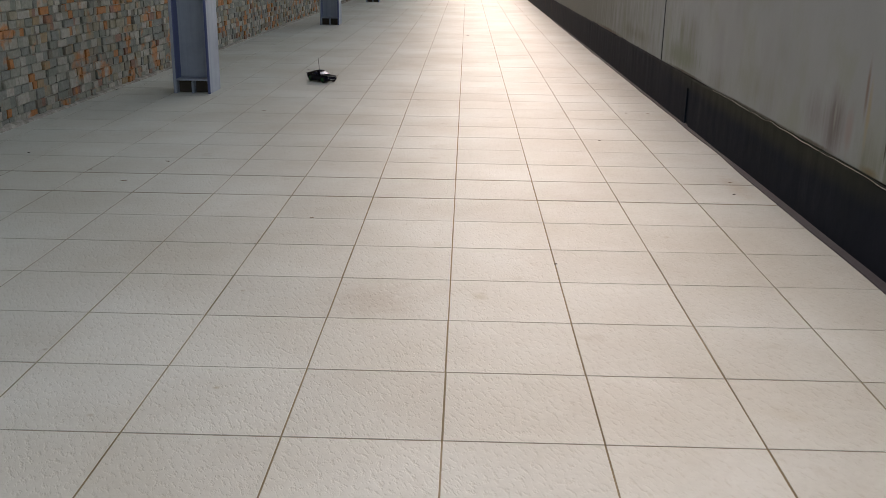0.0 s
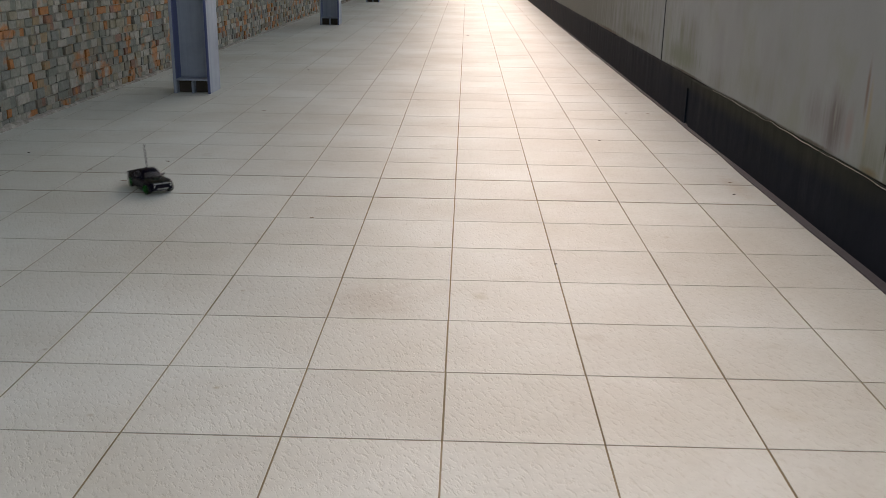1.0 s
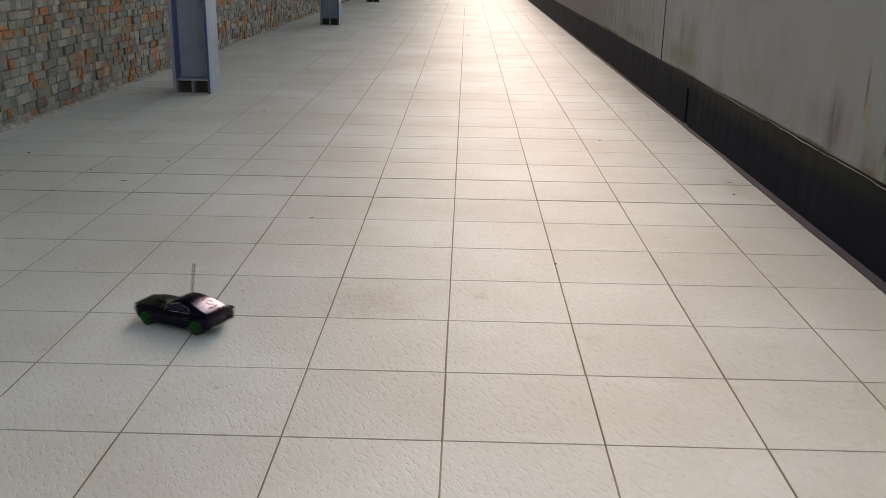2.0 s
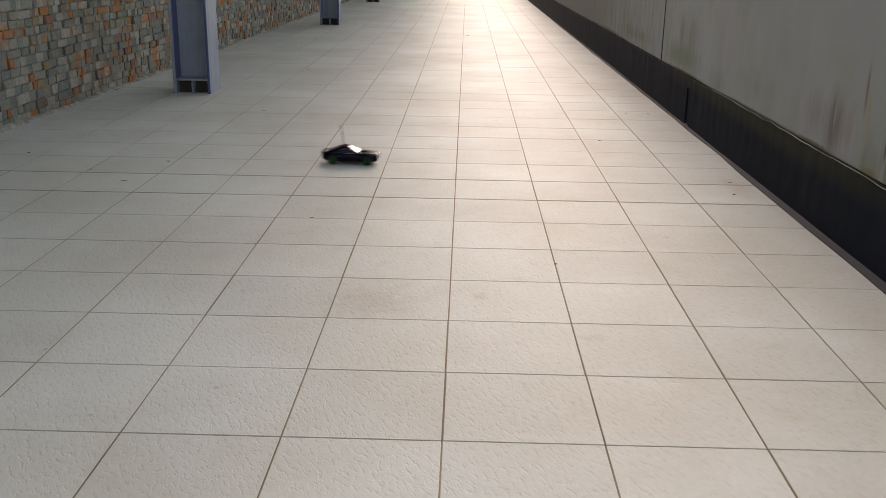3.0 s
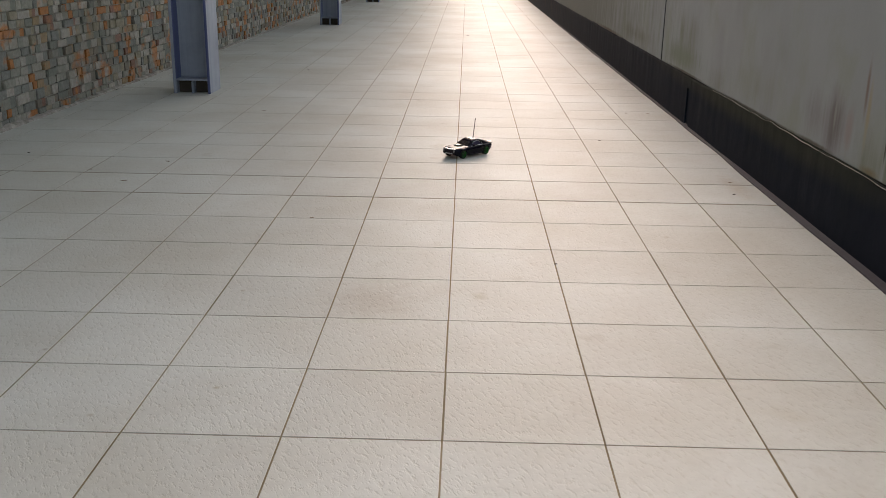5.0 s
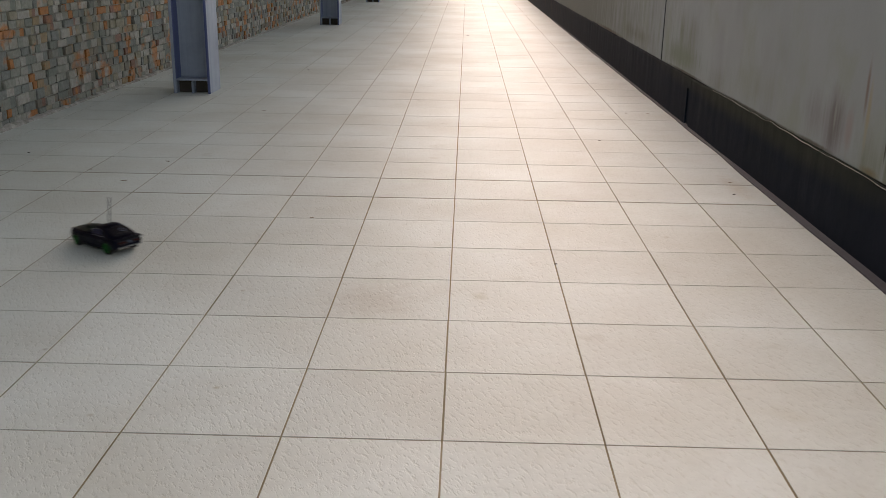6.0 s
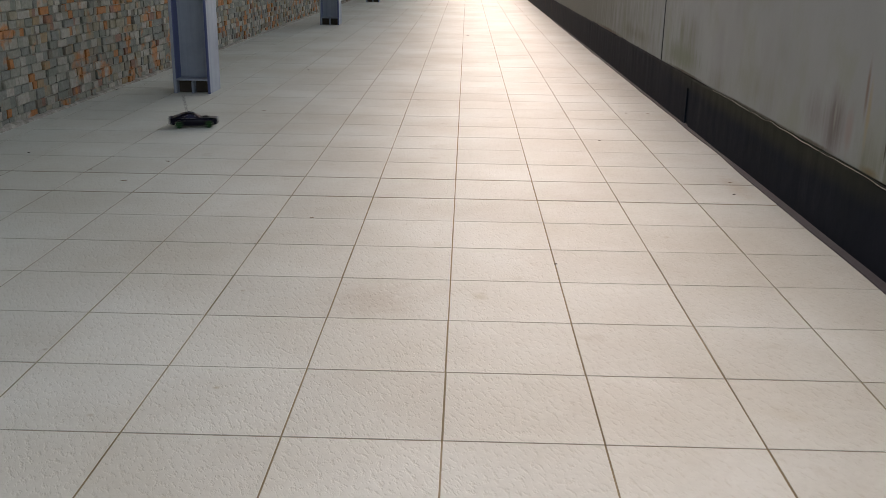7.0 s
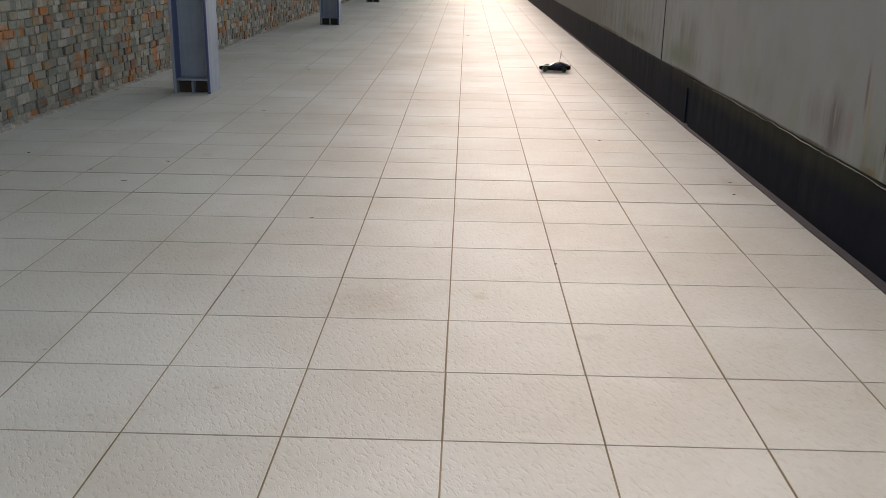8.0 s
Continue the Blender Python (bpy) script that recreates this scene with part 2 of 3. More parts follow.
CHROME = make_gloss("chrome", (0.42, 0.43, 0.46), 0.18, 1.0)
LAMP = make_gloss("clear_headlight", (0.75, 0.76, 0.74), 0.12, 0.6)
RED = make_gloss("red_lens", (0.035, 0.005, 0.005), 0.25)
GREEN = make_gloss("bright_green_rim", (0.008, 0.088, 0.010), 0.45)
RUBBER = make_gloss("rubber", (0.014, 0.014, 0.014), 0.75)
BADGE_AND_RING = make_gloss("silver_blue_badge_and_ring", (0.075, 0.09, 0.13), 0.4, 0.3)


# ---------------------------------------------------------------- mesh helpers
def mesh_of(name, bm, mat, smooth=False, angle=35):
    bmesh.ops.recalc_face_normals(bm, faces=bm.faces)
    me = bpy.data.meshes.new(name)
    if smooth:
        for f in bm.faces:
            f.smooth = True
        for ed in bm.edges:
            if len(ed.link_faces) == 2 and ed.calc_face_angle(0) > radians(angle):
                ed.smooth = False
    bm.to_mesh(me)
    bm.free()
    me.materials.append(mat)
    return me


def part(name, bm, mat, parent, label="", smooth=False, angle=35):
    ob = new(name, mesh_of(name, bm, mat, smooth, angle))
    ob.parent = parent
    return tagged(ob, label)


def thing(name, bm, mat, smooth=False):
    return new(name, mesh_of(name, bm, mat, smooth))


def add_box(bm, x0, x1, y0, y1, z0, z1, bevel=0.0, segments=1):
    r = bmesh.ops.create_cube(bm, size=1)
    bmesh.ops.transform(bm, verts=r["verts"], matrix=Matrix.Translation(((x0 + x1) / 2, (y0 + y1) / 2, (z0 + z1) / 2))
                        @ Matrix.Diagonal((x1 - x0, y1 - y0, z1 - z0, 1)))
    if bevel:
        es = list({ed for v in r["verts"] for ed in v.link_edges})
        bmesh.ops.bevel(bm, geom=es, offset=bevel, segments=segments, affect="EDGES", profile=0.5)
    return bm


def box(x0, x1, y0, y1, z0, z1, bevel=0.0, segments=1):
    return add_box(bmesh.new(), x0, x1, y0, y1, z0, z1, bevel, segments)


def rod(a, b, r0, r1, sides=10):
    bm = bmesh.new()
    a, b = Vector(a), Vector(b)
    turn = (b - a).to_track_quat("Z", "Y").to_matrix().to_4x4()
    bmesh.ops.create_cone(bm, cap_ends=True, segments=sides, radius1=r0, radius2=r1, depth=(b - a).length,
                          matrix=Matrix.Translation((a + b) / 2) @ turn)
    return bm


def lerp_table(x, table):
    if x <= table[0][0]:
        return table[0][1]
    for (x0, v0), (x1, v1) in zip(table, table[1:]):
        if x <= x1:
            u = (x - x0) / (x1 - x0)
            return v0 + (v1 - v0) * u
    return table[-1][1]


def smooth_table(x, table):
    h = 0.006
    return sum(lerp_table(x + d * h, table) for d in (-1, -0.5, 0, 0.5, 1)) / 5


def loft(sections):
    bm = bmesh.new()
    rings = [[bm.verts.new(p) for p in s] for s in sections]
    n = len(rings[0])
    for r0, r1 in zip(rings, rings[1:]):
        for i in range(n):
            bm.faces.new((r0[i], r0[(i + 1) % n], r1[(i + 1) % n], r1[i]))
    bm.faces.new(rings[0])
    bm.faces.new(rings[-1][::-1])
    return bm


def plate(fn, nu, nv, out, thick):
    """A curved plate: the patch fn(u, v), moved along out(u, v) by thick, closed all round."""
    bm = bmesh.new()
    lo = [[bm.verts.new(fn(i / nu, j / nv)) for j in range(nv + 1)] for i in range(nu + 1)]
    hi = [[bm.verts.new(Vector(fn(i / nu, j / nv)) + Vector(out(i / nu, j / nv)) * thick) for j in range(nv + 1)] for i in range(nu + 1)]
    for i in range(nu):
        for j in range(nv):
            bm.faces.new((lo[i][j], lo[i][j + 1], lo[i + 1][j + 1], lo[i + 1][j]))
            bm.faces.new((hi[i][j], hi[i + 1][j], hi[i + 1][j + 1], hi[i][j + 1]))
    for i in range(nu):
        for j in (0, nv):
            bm.faces.new((lo[i][j], lo[i + 1][j], hi[i + 1][j], hi[i][j]))
    for j in range(nv):
        for i in (0, nu):
            bm.faces.new((lo[i][j], lo[i][j + 1], hi[i][j + 1], hi[i][j]))
    return bm


# ---------------------------------------------------------------- the structure
Y0, Y1 = -7.0, 32.0            # the covered walk, along y
WEST_TURN, WEST_X = 0.66, -2.270
EAST_X, LEDGE = 1.208, 0.262
EAST_TOP = 1.20
ROOF_Z = 2.35
PITCH = 0.300


def build_ground():
    bm = bmesh.new()
    bmesh.ops.create_grid(bm, x_segments=24, y_segments=24, size=900)
    g = thing("ground", bm, GROUND)
    g.location.z = -0.35
    tagged(g, "bare brown earth reaching to the horizon", "ground", kind="structure")


def build_floor():
    f = thing("floor", box(-2.9, EAST_X + 0.25, Y0, Y1, -0.34, -0.0014), GROUT)
    return tagged(f, "cream textured stone floor tiles with thin brown grout", "floor", kind="structure")


def tile_mesh(w, d, bev=0.0007):
    """A tile, its top face slightly arrised, centred on its own origin."""
    bm = bmesh.new()
    x, y = w / 2, d / 2
    rings = [(x, y, -0.003), (x, y, -bev * 0.4), (x - bev, y - bev, 0.0)]
    vs = [[bm.verts.new((sx * rx, sy * ry, z)) for sx, sy in ((-1, -1), (1, -1), (1, 1), (-1, 1))] for rx, ry, z in rings]
    for a_, b_ in zip(vs, vs[1:]):
        for i in range(4):
            bm.faces.new((a_[i], a_[(i + 1) % 4], b_[(i + 1) % 4], b_[i]))
    bm.faces.new(vs[-1])
    return mesh_of("tile", bm, TILE)


def build_tiles(floor):
    rng = random.Random(4)
    gap_x, gap_y = 0.0041, 0.0038
    whole = tile_mesh(PITCH - gap_x, PITCH - gap_y)
    edge_w = 0.20
    drift = {-2: -0.005, -1: -0.002, 1: 0.004, 2: 0.004, 3: -0.005, -3: 0.003}     # joints laid a little off the line
    line = lambda c: c * PITCH + drift.get(c, 0.0)
    widths = {c: tile_mesh(line(c + 1) - line(c) - gap_x, PITCH - gap_y) for c in range(-4, 3)}
    side = tile_mesh(edge_w - gap_x, PITCH - gap_y)
    right = tile_mesh(0.302, PITCH - gap_y)
    cols = [(-8, -2.1 - edge_w / 2, side)] + [(c, (line(c) + line(c + 1)) / 2, widths.get(c, whole)) for c in range(-7, 3)] + [(3, line(3) + gap_x / 2 + 0.151, right)]
    verts, faces = [], []
    for r in range(int(Y0 / PITCH), int(Y1 / PITCH)):
        for c, cx, me in cols:
            y = (r + 0.5) * PITCH + (0.012 if r >= 7 else 0.006 if r == 6 else 0.0)
            jx, jy, jz = rng.uniform(-0.0006, 0.0006), rng.uniform(-0.0005, 0.0005), rng.uniform(-0.0003, 0.0003)
            if -5 <= r < 20:
                t = new("tile", me)
                t.parent = floor
                t.location = (cx + jx, y + jy, jz)
                t.rotation_euler = (radians(rng.uniform(-0.05, 0.05)), radians(rng.uniform(-0.05, 0.05)), 0)
            else:
                k = len(verts)
                verts += [(v.co.x + cx + jx, v.co.y + y + jy, v.co.z + jz) for v in me.vertices]
                faces += [[i + k for i in p.vertices] for p in me.polygons]
    me = bpy.data.meshes.new("floor_tiles")
    me.from_pydata(verts, [], faces)
    me.materials.append(TILE)
    far = new("floor_tiles", me)
    far.parent = floor
    tagged(far, kind="stuff")


def build_west_wall():
    w = thing("wall_west", box(-0.35, -0.012, Y0, Y1, -0.30, ROOF_Z + 0.15), MORTAR)
    w.matrix_world = pose(WEST_X, 0, 0, 0, 0, -WEST_TURN)
    return tagged(w, "wall clad in split slate stones, grey, tan and rust orange", "wall", kind="structure")


def stone_shape(rng):
    """A split stone, one unit long and high, its face rough and its arris broken; x points out of the wall."""
    j = lambda s: rng.uniform(-s, s)
    verts = []
    for x, k in ((-0.012, 1.0), (0.7, 1.0), (1.0, 0.93)):
        for sy, sz in ((-1, -1), (1, -1), (1, 1), (-1, 1)):
            verts.append((x + (j(0.13) if x > 0.9 else 0), sy * 0.5 * (k if x > 0.9 else 1) + j(0.025), sz * 0.5 * (k if x > 0.9 else 1) + j(0.035)))
    verts.append((1.03 + j(0.10), j(0.2), j(0.2)))
    faces = []
    for a_ in (0, 4):
        for i in range(4):
            faces.append((a_ + i, a_ + (i + 1) % 4, a_ + 4 + (i + 1) % 4, a_ + 4 + i))
    for i in range(4):
        faces.append((8 + i, 8 + (i + 1) % 4, 12))
    return verts, faces


def build_stones(wall):
    rng = random.Random(11)
    shapes = [stone_shape(rng) for _ in range(10)]
    meshes = []
    for v, f in shapes:
        me = bpy.data.meshes.new("stone")
        me.from_pydata(v, [], f)
        me.materials.append(STONE)
        meshes.append(me)
    verts, faces = [], []
    z, count = 0.004, 0
    while z < ROOF_Z - 0.06:
        h = rng.uniform(0.040, 0.058)
        y = Y0 + rng.uniform(0, 0.1)
        while y < Y1 - 0.3:
            l = rng.choice((0.045, 0.055, 0.065, 0.08, 0.095, 0.125)) * rng.uniform(0.85, 1.15)
            out = rng.choice((0.005, 0.008, 0.010, 0.013, 0.020)) + rng.uniform(0, 0.005)
            k = rng.randrange(10)
            wave = 0.010 * noise.noise(Vector((y * 1.1, z * 2.5, 4))) * min(1.0, z / 0.1)
            cy, cz = y + l / 2, z + h / 2 + wave + rng.uniform(-0.002, 0.002)
            tilt = rng.uniform(-1.2, 1.2)
            if 2.7 < y < 5.4 and z < 0.60 and count < 300:
                s = new("stone", meshes[k])
                s.parent = wall
                s.matrix_basis = pose(-0.012, cy, cz, tilt, 0, 0) @ Matrix.Diagonal((out, l - 0.003, h - 0.003, 1))
                count += 1
            else:
                b0 = len(verts)
                v, f = shapes[k]
                verts += [(-0.012 + p[0] * out, cy + p[1] * (l - 0.003), cz + p[2] * (h - 0.003)) for p in v]
                faces += [[i + b0 for i in q] for q in f]
            y += l
        z += h
    me = bpy.data.meshes.new("stone_cladding")
    me.from_pydata(verts, [], faces)
    me.materials.append(STONE)
    rest = new("stone_cladding", me)
    rest.parent = wall
    tagged(rest, kind="stuff")


def build_mortar_bead(wall):
    """The crumbly line of mortar along the foot of the stones."""
    rng = random.Random(5)
    bm = bmesh.new()
    rings = []
    y = 0.5
    while y < 20:
        wdt = 0.006 + 0.020 * max(0.0, noise.noise(Vector((y * 2.3, 0, 0)))+0.35) + rng.uniform(0, 0.006)
        hgt = 0.005 + 0.012 * max(0.0, noise.noise(Vector((y * 3.1, 5, 0)))+0.35) + rng.uniform(0, 0.005)
        rings.append([bm.verts.new((-0.02, y, -0.002)), bm.verts.new((0.012 + wdt, y, -0.002)),
                      bm.verts.new((0.010 + wdt * 0.6, y, hgt * 0.7)), bm.verts.new((-0.02, y, hgt * 1.6))])
        y += rng.uniform(0.025, 0.05)
    for a_, b_ in zip(rings, rings[1:]):
        for i in range(3):
            bm.faces.new((a_[i], b_[i], b_[i + 1], a_[i + 1]))
    part("mortar_bead", bm, MORTAR, wall, "crumbly pale mortar along the wall's foot")


def ledge_wear(y):
    """How far the plinth's top edge lies off its line: more broken further along."""
    rough = 1.0 + 1.4 * max(0.0, min(1.0, (y - 4.0) / 2.5))
    return rough * (noise.noise(Vector((y * 1.7, 3, 0))) * 0.010 + noise.noise(Vector((y * 9, 1, 0))) * 0.006)


def ragged_plinth(y0, y1, z0, z1, face, top_in):
    """A stretch of plinth whose top edge and face are worn; x grows into the wall."""
    bm = bmesh.new()
    rings = []
    n = max(2, int((y1 - y0) / 0.03))
    for i in range(n + 1):
        y = y0 + (y1 - y0) * i / n
        q = ledge_wear(y)
        r = noise.noise(Vector((y * 2.6, 8, 0))) * 0.004 + noise.noise(Vector((y * 11, 4, 0))) * 0.003
        rings.append([bm.verts.new(p) for p in (
            (face + 0.20, y, z0), (face, y, z0), (face + r * 0.5, y, (z0 + z1) * 0.4), (face + r, y, z1 - 0.010 + q),
            (face + top_in * 0.6 + r, y, z1 + q), (face + 0.20, y, z1 + q))])
    for a_, b_ in zip(rings, rings[1:]):
        for i in range(6):
            bm.faces.new((a_[i], b_[i], b_[(i + 1) % 6], a_[(i + 1) % 6]))
    bm.faces.new(rings[0])
    bm.faces.new(rings[-1][::-1])
    return bm


def build_east_wall():
    w = thing("wall_east", box(EAST_X + 0.06, EAST_X + 0.20, Y0, Y1, 0.20, EAST_TOP), PLINTH)
    tagged(w, "grey rendered wall, rain-streaked, above a black mouldy plinth", "wall", kind="structure")
    for a_, b_ in ((Y0, 4.228), (4.260, 13.2), (13.232, Y1)):
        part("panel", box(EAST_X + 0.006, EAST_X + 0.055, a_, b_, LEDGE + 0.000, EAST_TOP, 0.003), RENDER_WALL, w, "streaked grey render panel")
    for y in (4.244, 13.216):
        part("joint_filler", box(EAST_X + 0.008, EAST_X + 0.056, y - 0.0165, y + 0.0165, LEDGE + 0.004, EAST_TOP - 0.002), PLINTH, w, "black filler in the panel joint")
    for a_, b_ in ((Y0, 3.400), (3.480, Y1)):
        part("plinth", ragged_plinth(a_, b_, -0.02, LEDGE, EAST_X, 0.006), PLINTH, w, "black mouldy plinth with a worn edge")
    part("plinth_gap_back", box(EAST_X + 0.008, EAST_X + 0.20, 3.400, 3.480, -0.02, LEDGE - 0.03), PLINTH, w)
    part("plinth_gap_lintel", box(EAST_X + 0.001, EAST_X + 0.20, 3.400, 3.480, 0.20, LEDGE - 0.002), PLINTH, w)
    part("coping", box(EAST_X - 0.03, EAST_X + 0.24, Y0, Y1, EAST_TOP, EAST_TOP + 0.06, 0.01), RENDER_WALL, w)
    # pale crumbs of mortar left on the ledge
    rng = random.Random(8)
    y = 0.3
    bm = bmesh.new()
    while y < 2.55:
        l = rng.choice((0.12, 0.20, 0.34, 0.50)) * rng.uniform(0.8, 1.3)
        rings = []
        for i in range(12):
            yy = y + l * i / 11
            fat = sin(pi * (i + 0.3) / 11.6) * max(0.04, 1.7 * noise.noise(Vector((yy * 5, 2, 2))))
            d, h = 0.002 + 0.0025 * fat, 0.0003 + rng.uniform(0.0010, 0.0036) * fat
            q = ledge_wear(yy)
            z = LEDGE + q - 0.004
            rings.append([bm.verts.new(p) for p in ((EAST_X + 0.014, yy, z - h), (EAST_X - d * 0.4, yy, z - h * 0.7),
                                                   (EAST_X - d * 0.2, yy, z + h * 0.5), (EAST_X + 0.014, yy, z + h))])
        for a_, b_ in zip(rings, rings[1:]):
            for i in range(4):
                bm.faces.new((a_[i], b_[i], b_[(i + 1) % 4], a_[(i + 1) % 4]))
        bm.faces.new(rings[0])
        bm.faces.new(rings[-1][::-1])
        y += l + (rng.uniform(-0.01, 0.04) if y < 2.3 else rng.uniform(0.4, 1.6))
    part("mortar_crumbs", bm, MORTAR, w, "pale mortar crumbs on the ledge")
    # cement fillet between tiles and plinth; past y = 2.7 just a narrow dark band
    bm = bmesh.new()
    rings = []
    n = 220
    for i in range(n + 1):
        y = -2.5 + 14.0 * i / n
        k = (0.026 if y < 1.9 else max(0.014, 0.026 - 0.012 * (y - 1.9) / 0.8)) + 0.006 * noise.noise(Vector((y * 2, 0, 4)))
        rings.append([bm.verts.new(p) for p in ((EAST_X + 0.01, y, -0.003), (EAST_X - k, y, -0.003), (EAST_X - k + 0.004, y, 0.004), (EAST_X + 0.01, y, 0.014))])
    for a_, b_ in zip(rings, rings[1:]):
        for i in range(4):
            bm.faces.new((a_[i], b_[i], b_[(i + 1) % 4], a_[(i + 1) % 4]))
    part("fillet", bm, CEMENT_BAND, w, "dark cement fillet along the tiles, further on a narrow dark band")


ROOF_EDGE = -0.30


def build_ceiling():
    c = thing("ceiling", box(-2.75, ROOF_EDGE, -1.4, Y1, ROOF_Z, ROOF_Z + 0.25), SOFFIT)
    tagged(c, "plain dark soffit over the walk", "ceiling", kind="structure")


def build_column(y, shift=0.0):
    """A steel H column on a stiffened foot; its flanges stand along y."""
    x0, x1 = -1.788 + shift, -1.556 + shift
    cx, d = (x0 + x1) / 2, 0.245
    col = new("steel_column")
    col.location = (cx, y + d / 2, 0)
    tagged(col, "blue-grey painted steel H column on the tiled floor", "column", "columns along the walk")
    hw, hd, tf, tw = (x1 - x0) / 2, d / 2, 0.018, 0.010
    for s in (-1, 1):
        part("flange", box(s * hw - (tf if s > 0 else 0), s * hw + (tf if s < 0 else 0), -hd, hd, 0, ROOF_Z - 0.002, 0.002), STEEL, col)
        if s > 0:
            part("flange_edge", box(hw - tf + 0.0015, hw - 0.0015, -hd - 0.002, -hd + 0.001, 0.0, ROOF_Z - 0.005), STEEL_EDGE, col, "blue paint on the flange's edge")
        else:
            part("flange_lining", box(-hw + tf - 0.001, -hw + tf + 0.002, -hd + 0.002, -tw / 2 - 0.008, 0.091, ROOF_Z - 0.005), STEEL_EDGE, col, "blue paint inside the flange")
        part("weld_bead", rod((s * (hw - tf), -tw / 2 - 0.002, 0.10), (s * (hw - tf), -tw / 2 - 0.002, ROOF_Z - 0.01), 0.005, 0.005, 6), STEEL, col)
    part("web", box(-hw + tf, hw - tf, -tw / 2, tw / 2, 0.0, ROOF_Z - 0.002), STEEL, col)
    part("stiffener", box(-hw + tf, hw - tf, -hd + 0.004, -tw / 2, 0.079, 0.090, 0.002), STEEL, col)
    part("stiffener", box(-hw + tf, hw - tf, tw / 2, hd - 0.004, 0.079, 0.090, 0.002), STEEL, col)
    part("foot_rib", box(-0.0055, 0.0055, -hd + 0.006, -tw / 2, 0.0, 0.074, 0.002), STEEL, col)
    # dark boxes in front of the web stand in for the pockets' shade
    for s in (-1, 1):
        part("foot_grime", box(min(s * 0.009, s * (hw - tf - 0.001)), max(s * 0.009, s * (hw - tf - 0.001)), -0.060, -tw / 2 - 0.001, 0.0005, 0.073), DIRT_AND_SHADE, col, "dark block put in for the shade in the foot's pocket")
    part("foot_rib", box(-0.008, 0.008, tw / 2, hd - 0.006, 0.0, 0.074, 0.002), STEEL, col)


# ---------------------------------------------------------------- the toy car
R_WHEEL, AXLE = 0.0195, 0.077
HALF_W = [(-0.124, 0.040), (-0.114, 0.0465), (-0.085, 0.0505), (-0.03, 0.049), (0.03, 0.049), (0.085, 0.0500), (0.108, 0.0465), (0.119, 0.041), (0.124, 0.034)]
DECK = [(-0.124, 0.0465), (-0.112, 0.0500), (-0.075, 0.0505), (0.0, 0.0490), (0.035, 0.0485), (0.09, 0.0480), (0.114, 0.0460), (0.124, 0.0425)]
ROOF = [(-0.116, 0.0495), (-0.100, 0.0535), (-0.058, 0.0690), (-0.034, 0.0745), (-0.014, 0.0735), (0.002, 0.0695), (0.038, 0.0480)]


def body_section(x):
    w, zd = smooth_table(x, HALF_W), smooth_table(x, DECK)
    zb = lerp_table(x, [(-0.124, 0.026), (-0.112, 0.017), (0.105, 0.014), (0.124, 0.020)])
    for ax in (-AXLE, AXLE):
        q = 0.0225 ** 2 - (x - ax) ** 2
        if q > 0:
            zb = max(zb, min(R_WHEEL + sqrt(q), zd - 0.007))
    zs = zd - 0.0045
    flare = 0.0014 * max(0.0, 1 - abs(abs(x) - AXLE) / 0.03)
    half = [(0.0, zb), (w * 0.6, zb), (w - 0.003 + flare, zb), (w + flare, zb + (zs - zb) * 0.35), (w + 0.0006, zb + (zs - zb) * 0.70),
            (w - 0.0015, zs), (w - 0.005, zs + 0.003), (w * 0.55, zd), (0.0, zd + 0.0012)]
    return [(x, y, z) for y, z in half] + [(x, -y, z) for y, z in half[-2:0:-1]]


def cabin_point(x, k):
    """A point on the cabin's side, from the belt (k = 0) to the roof's edge (k = 1)."""
    zr, zd = smooth_table(x, ROOF), smooth_table(x, DECK) - 0.003
    up = max(0.0, (zr - zd) / 0.028)
    wb, wt_ = smooth_table(x, HALF_W) - 0.0055, smooth_table(x, HALF_W) - 0.0055 - 0.0105 * min(1, up)
    return Vector((x, wb + (wt_ - wb) * k, zd + (zr - 0.003 - zd) * k)), zr, wt_


def cabin_section(x):
    lo, zr, wt_ = cabin_point(x, 0)
    mid, _, _ = cabin_point(x, 0.55)
    hi, _, _ = cabin_point(x, 1)
    half = [(0.0, lo.z - 0.004), (lo.y, lo.z - 0.004), (lo.y, lo.z), (mid.y + 0.0008, mid.z), (hi.y, hi.z), (wt_ - 0.005, zr), (wt_ * 0.5, zr + 0.0008), (0.0, zr + 0.001)]
    return [(x, y, z) for y, z in half] + [(x, -y, z) for y, z in half[-2:0:-1]]


def frange(a_, b_, n):
    return [a_ + (b_ - a_) * i / n for i in range(n + 1)]


def screen_point(x0, x1, inset):
    def fn(u, v):
        x = x0 + (x1 - x0) * u
        _, zr, wt_ = cabin_point(x, 1)
        y = (wt_ - inset) * (2 * v - 1)
        return (x, y, zr + 0.0010 - 0.0012 * (2 * v - 1) ** 2)
    return fn


def slope_out(x0, x1):
    z0, z1 = smooth_table(x0, ROOF), smooth_table(x1, ROOF)
    n = Vector((-(z1 - z0), 0, x1 - x0)).normalized()
    n = n if n.z > 0 else -n
    return lambda u, v: n


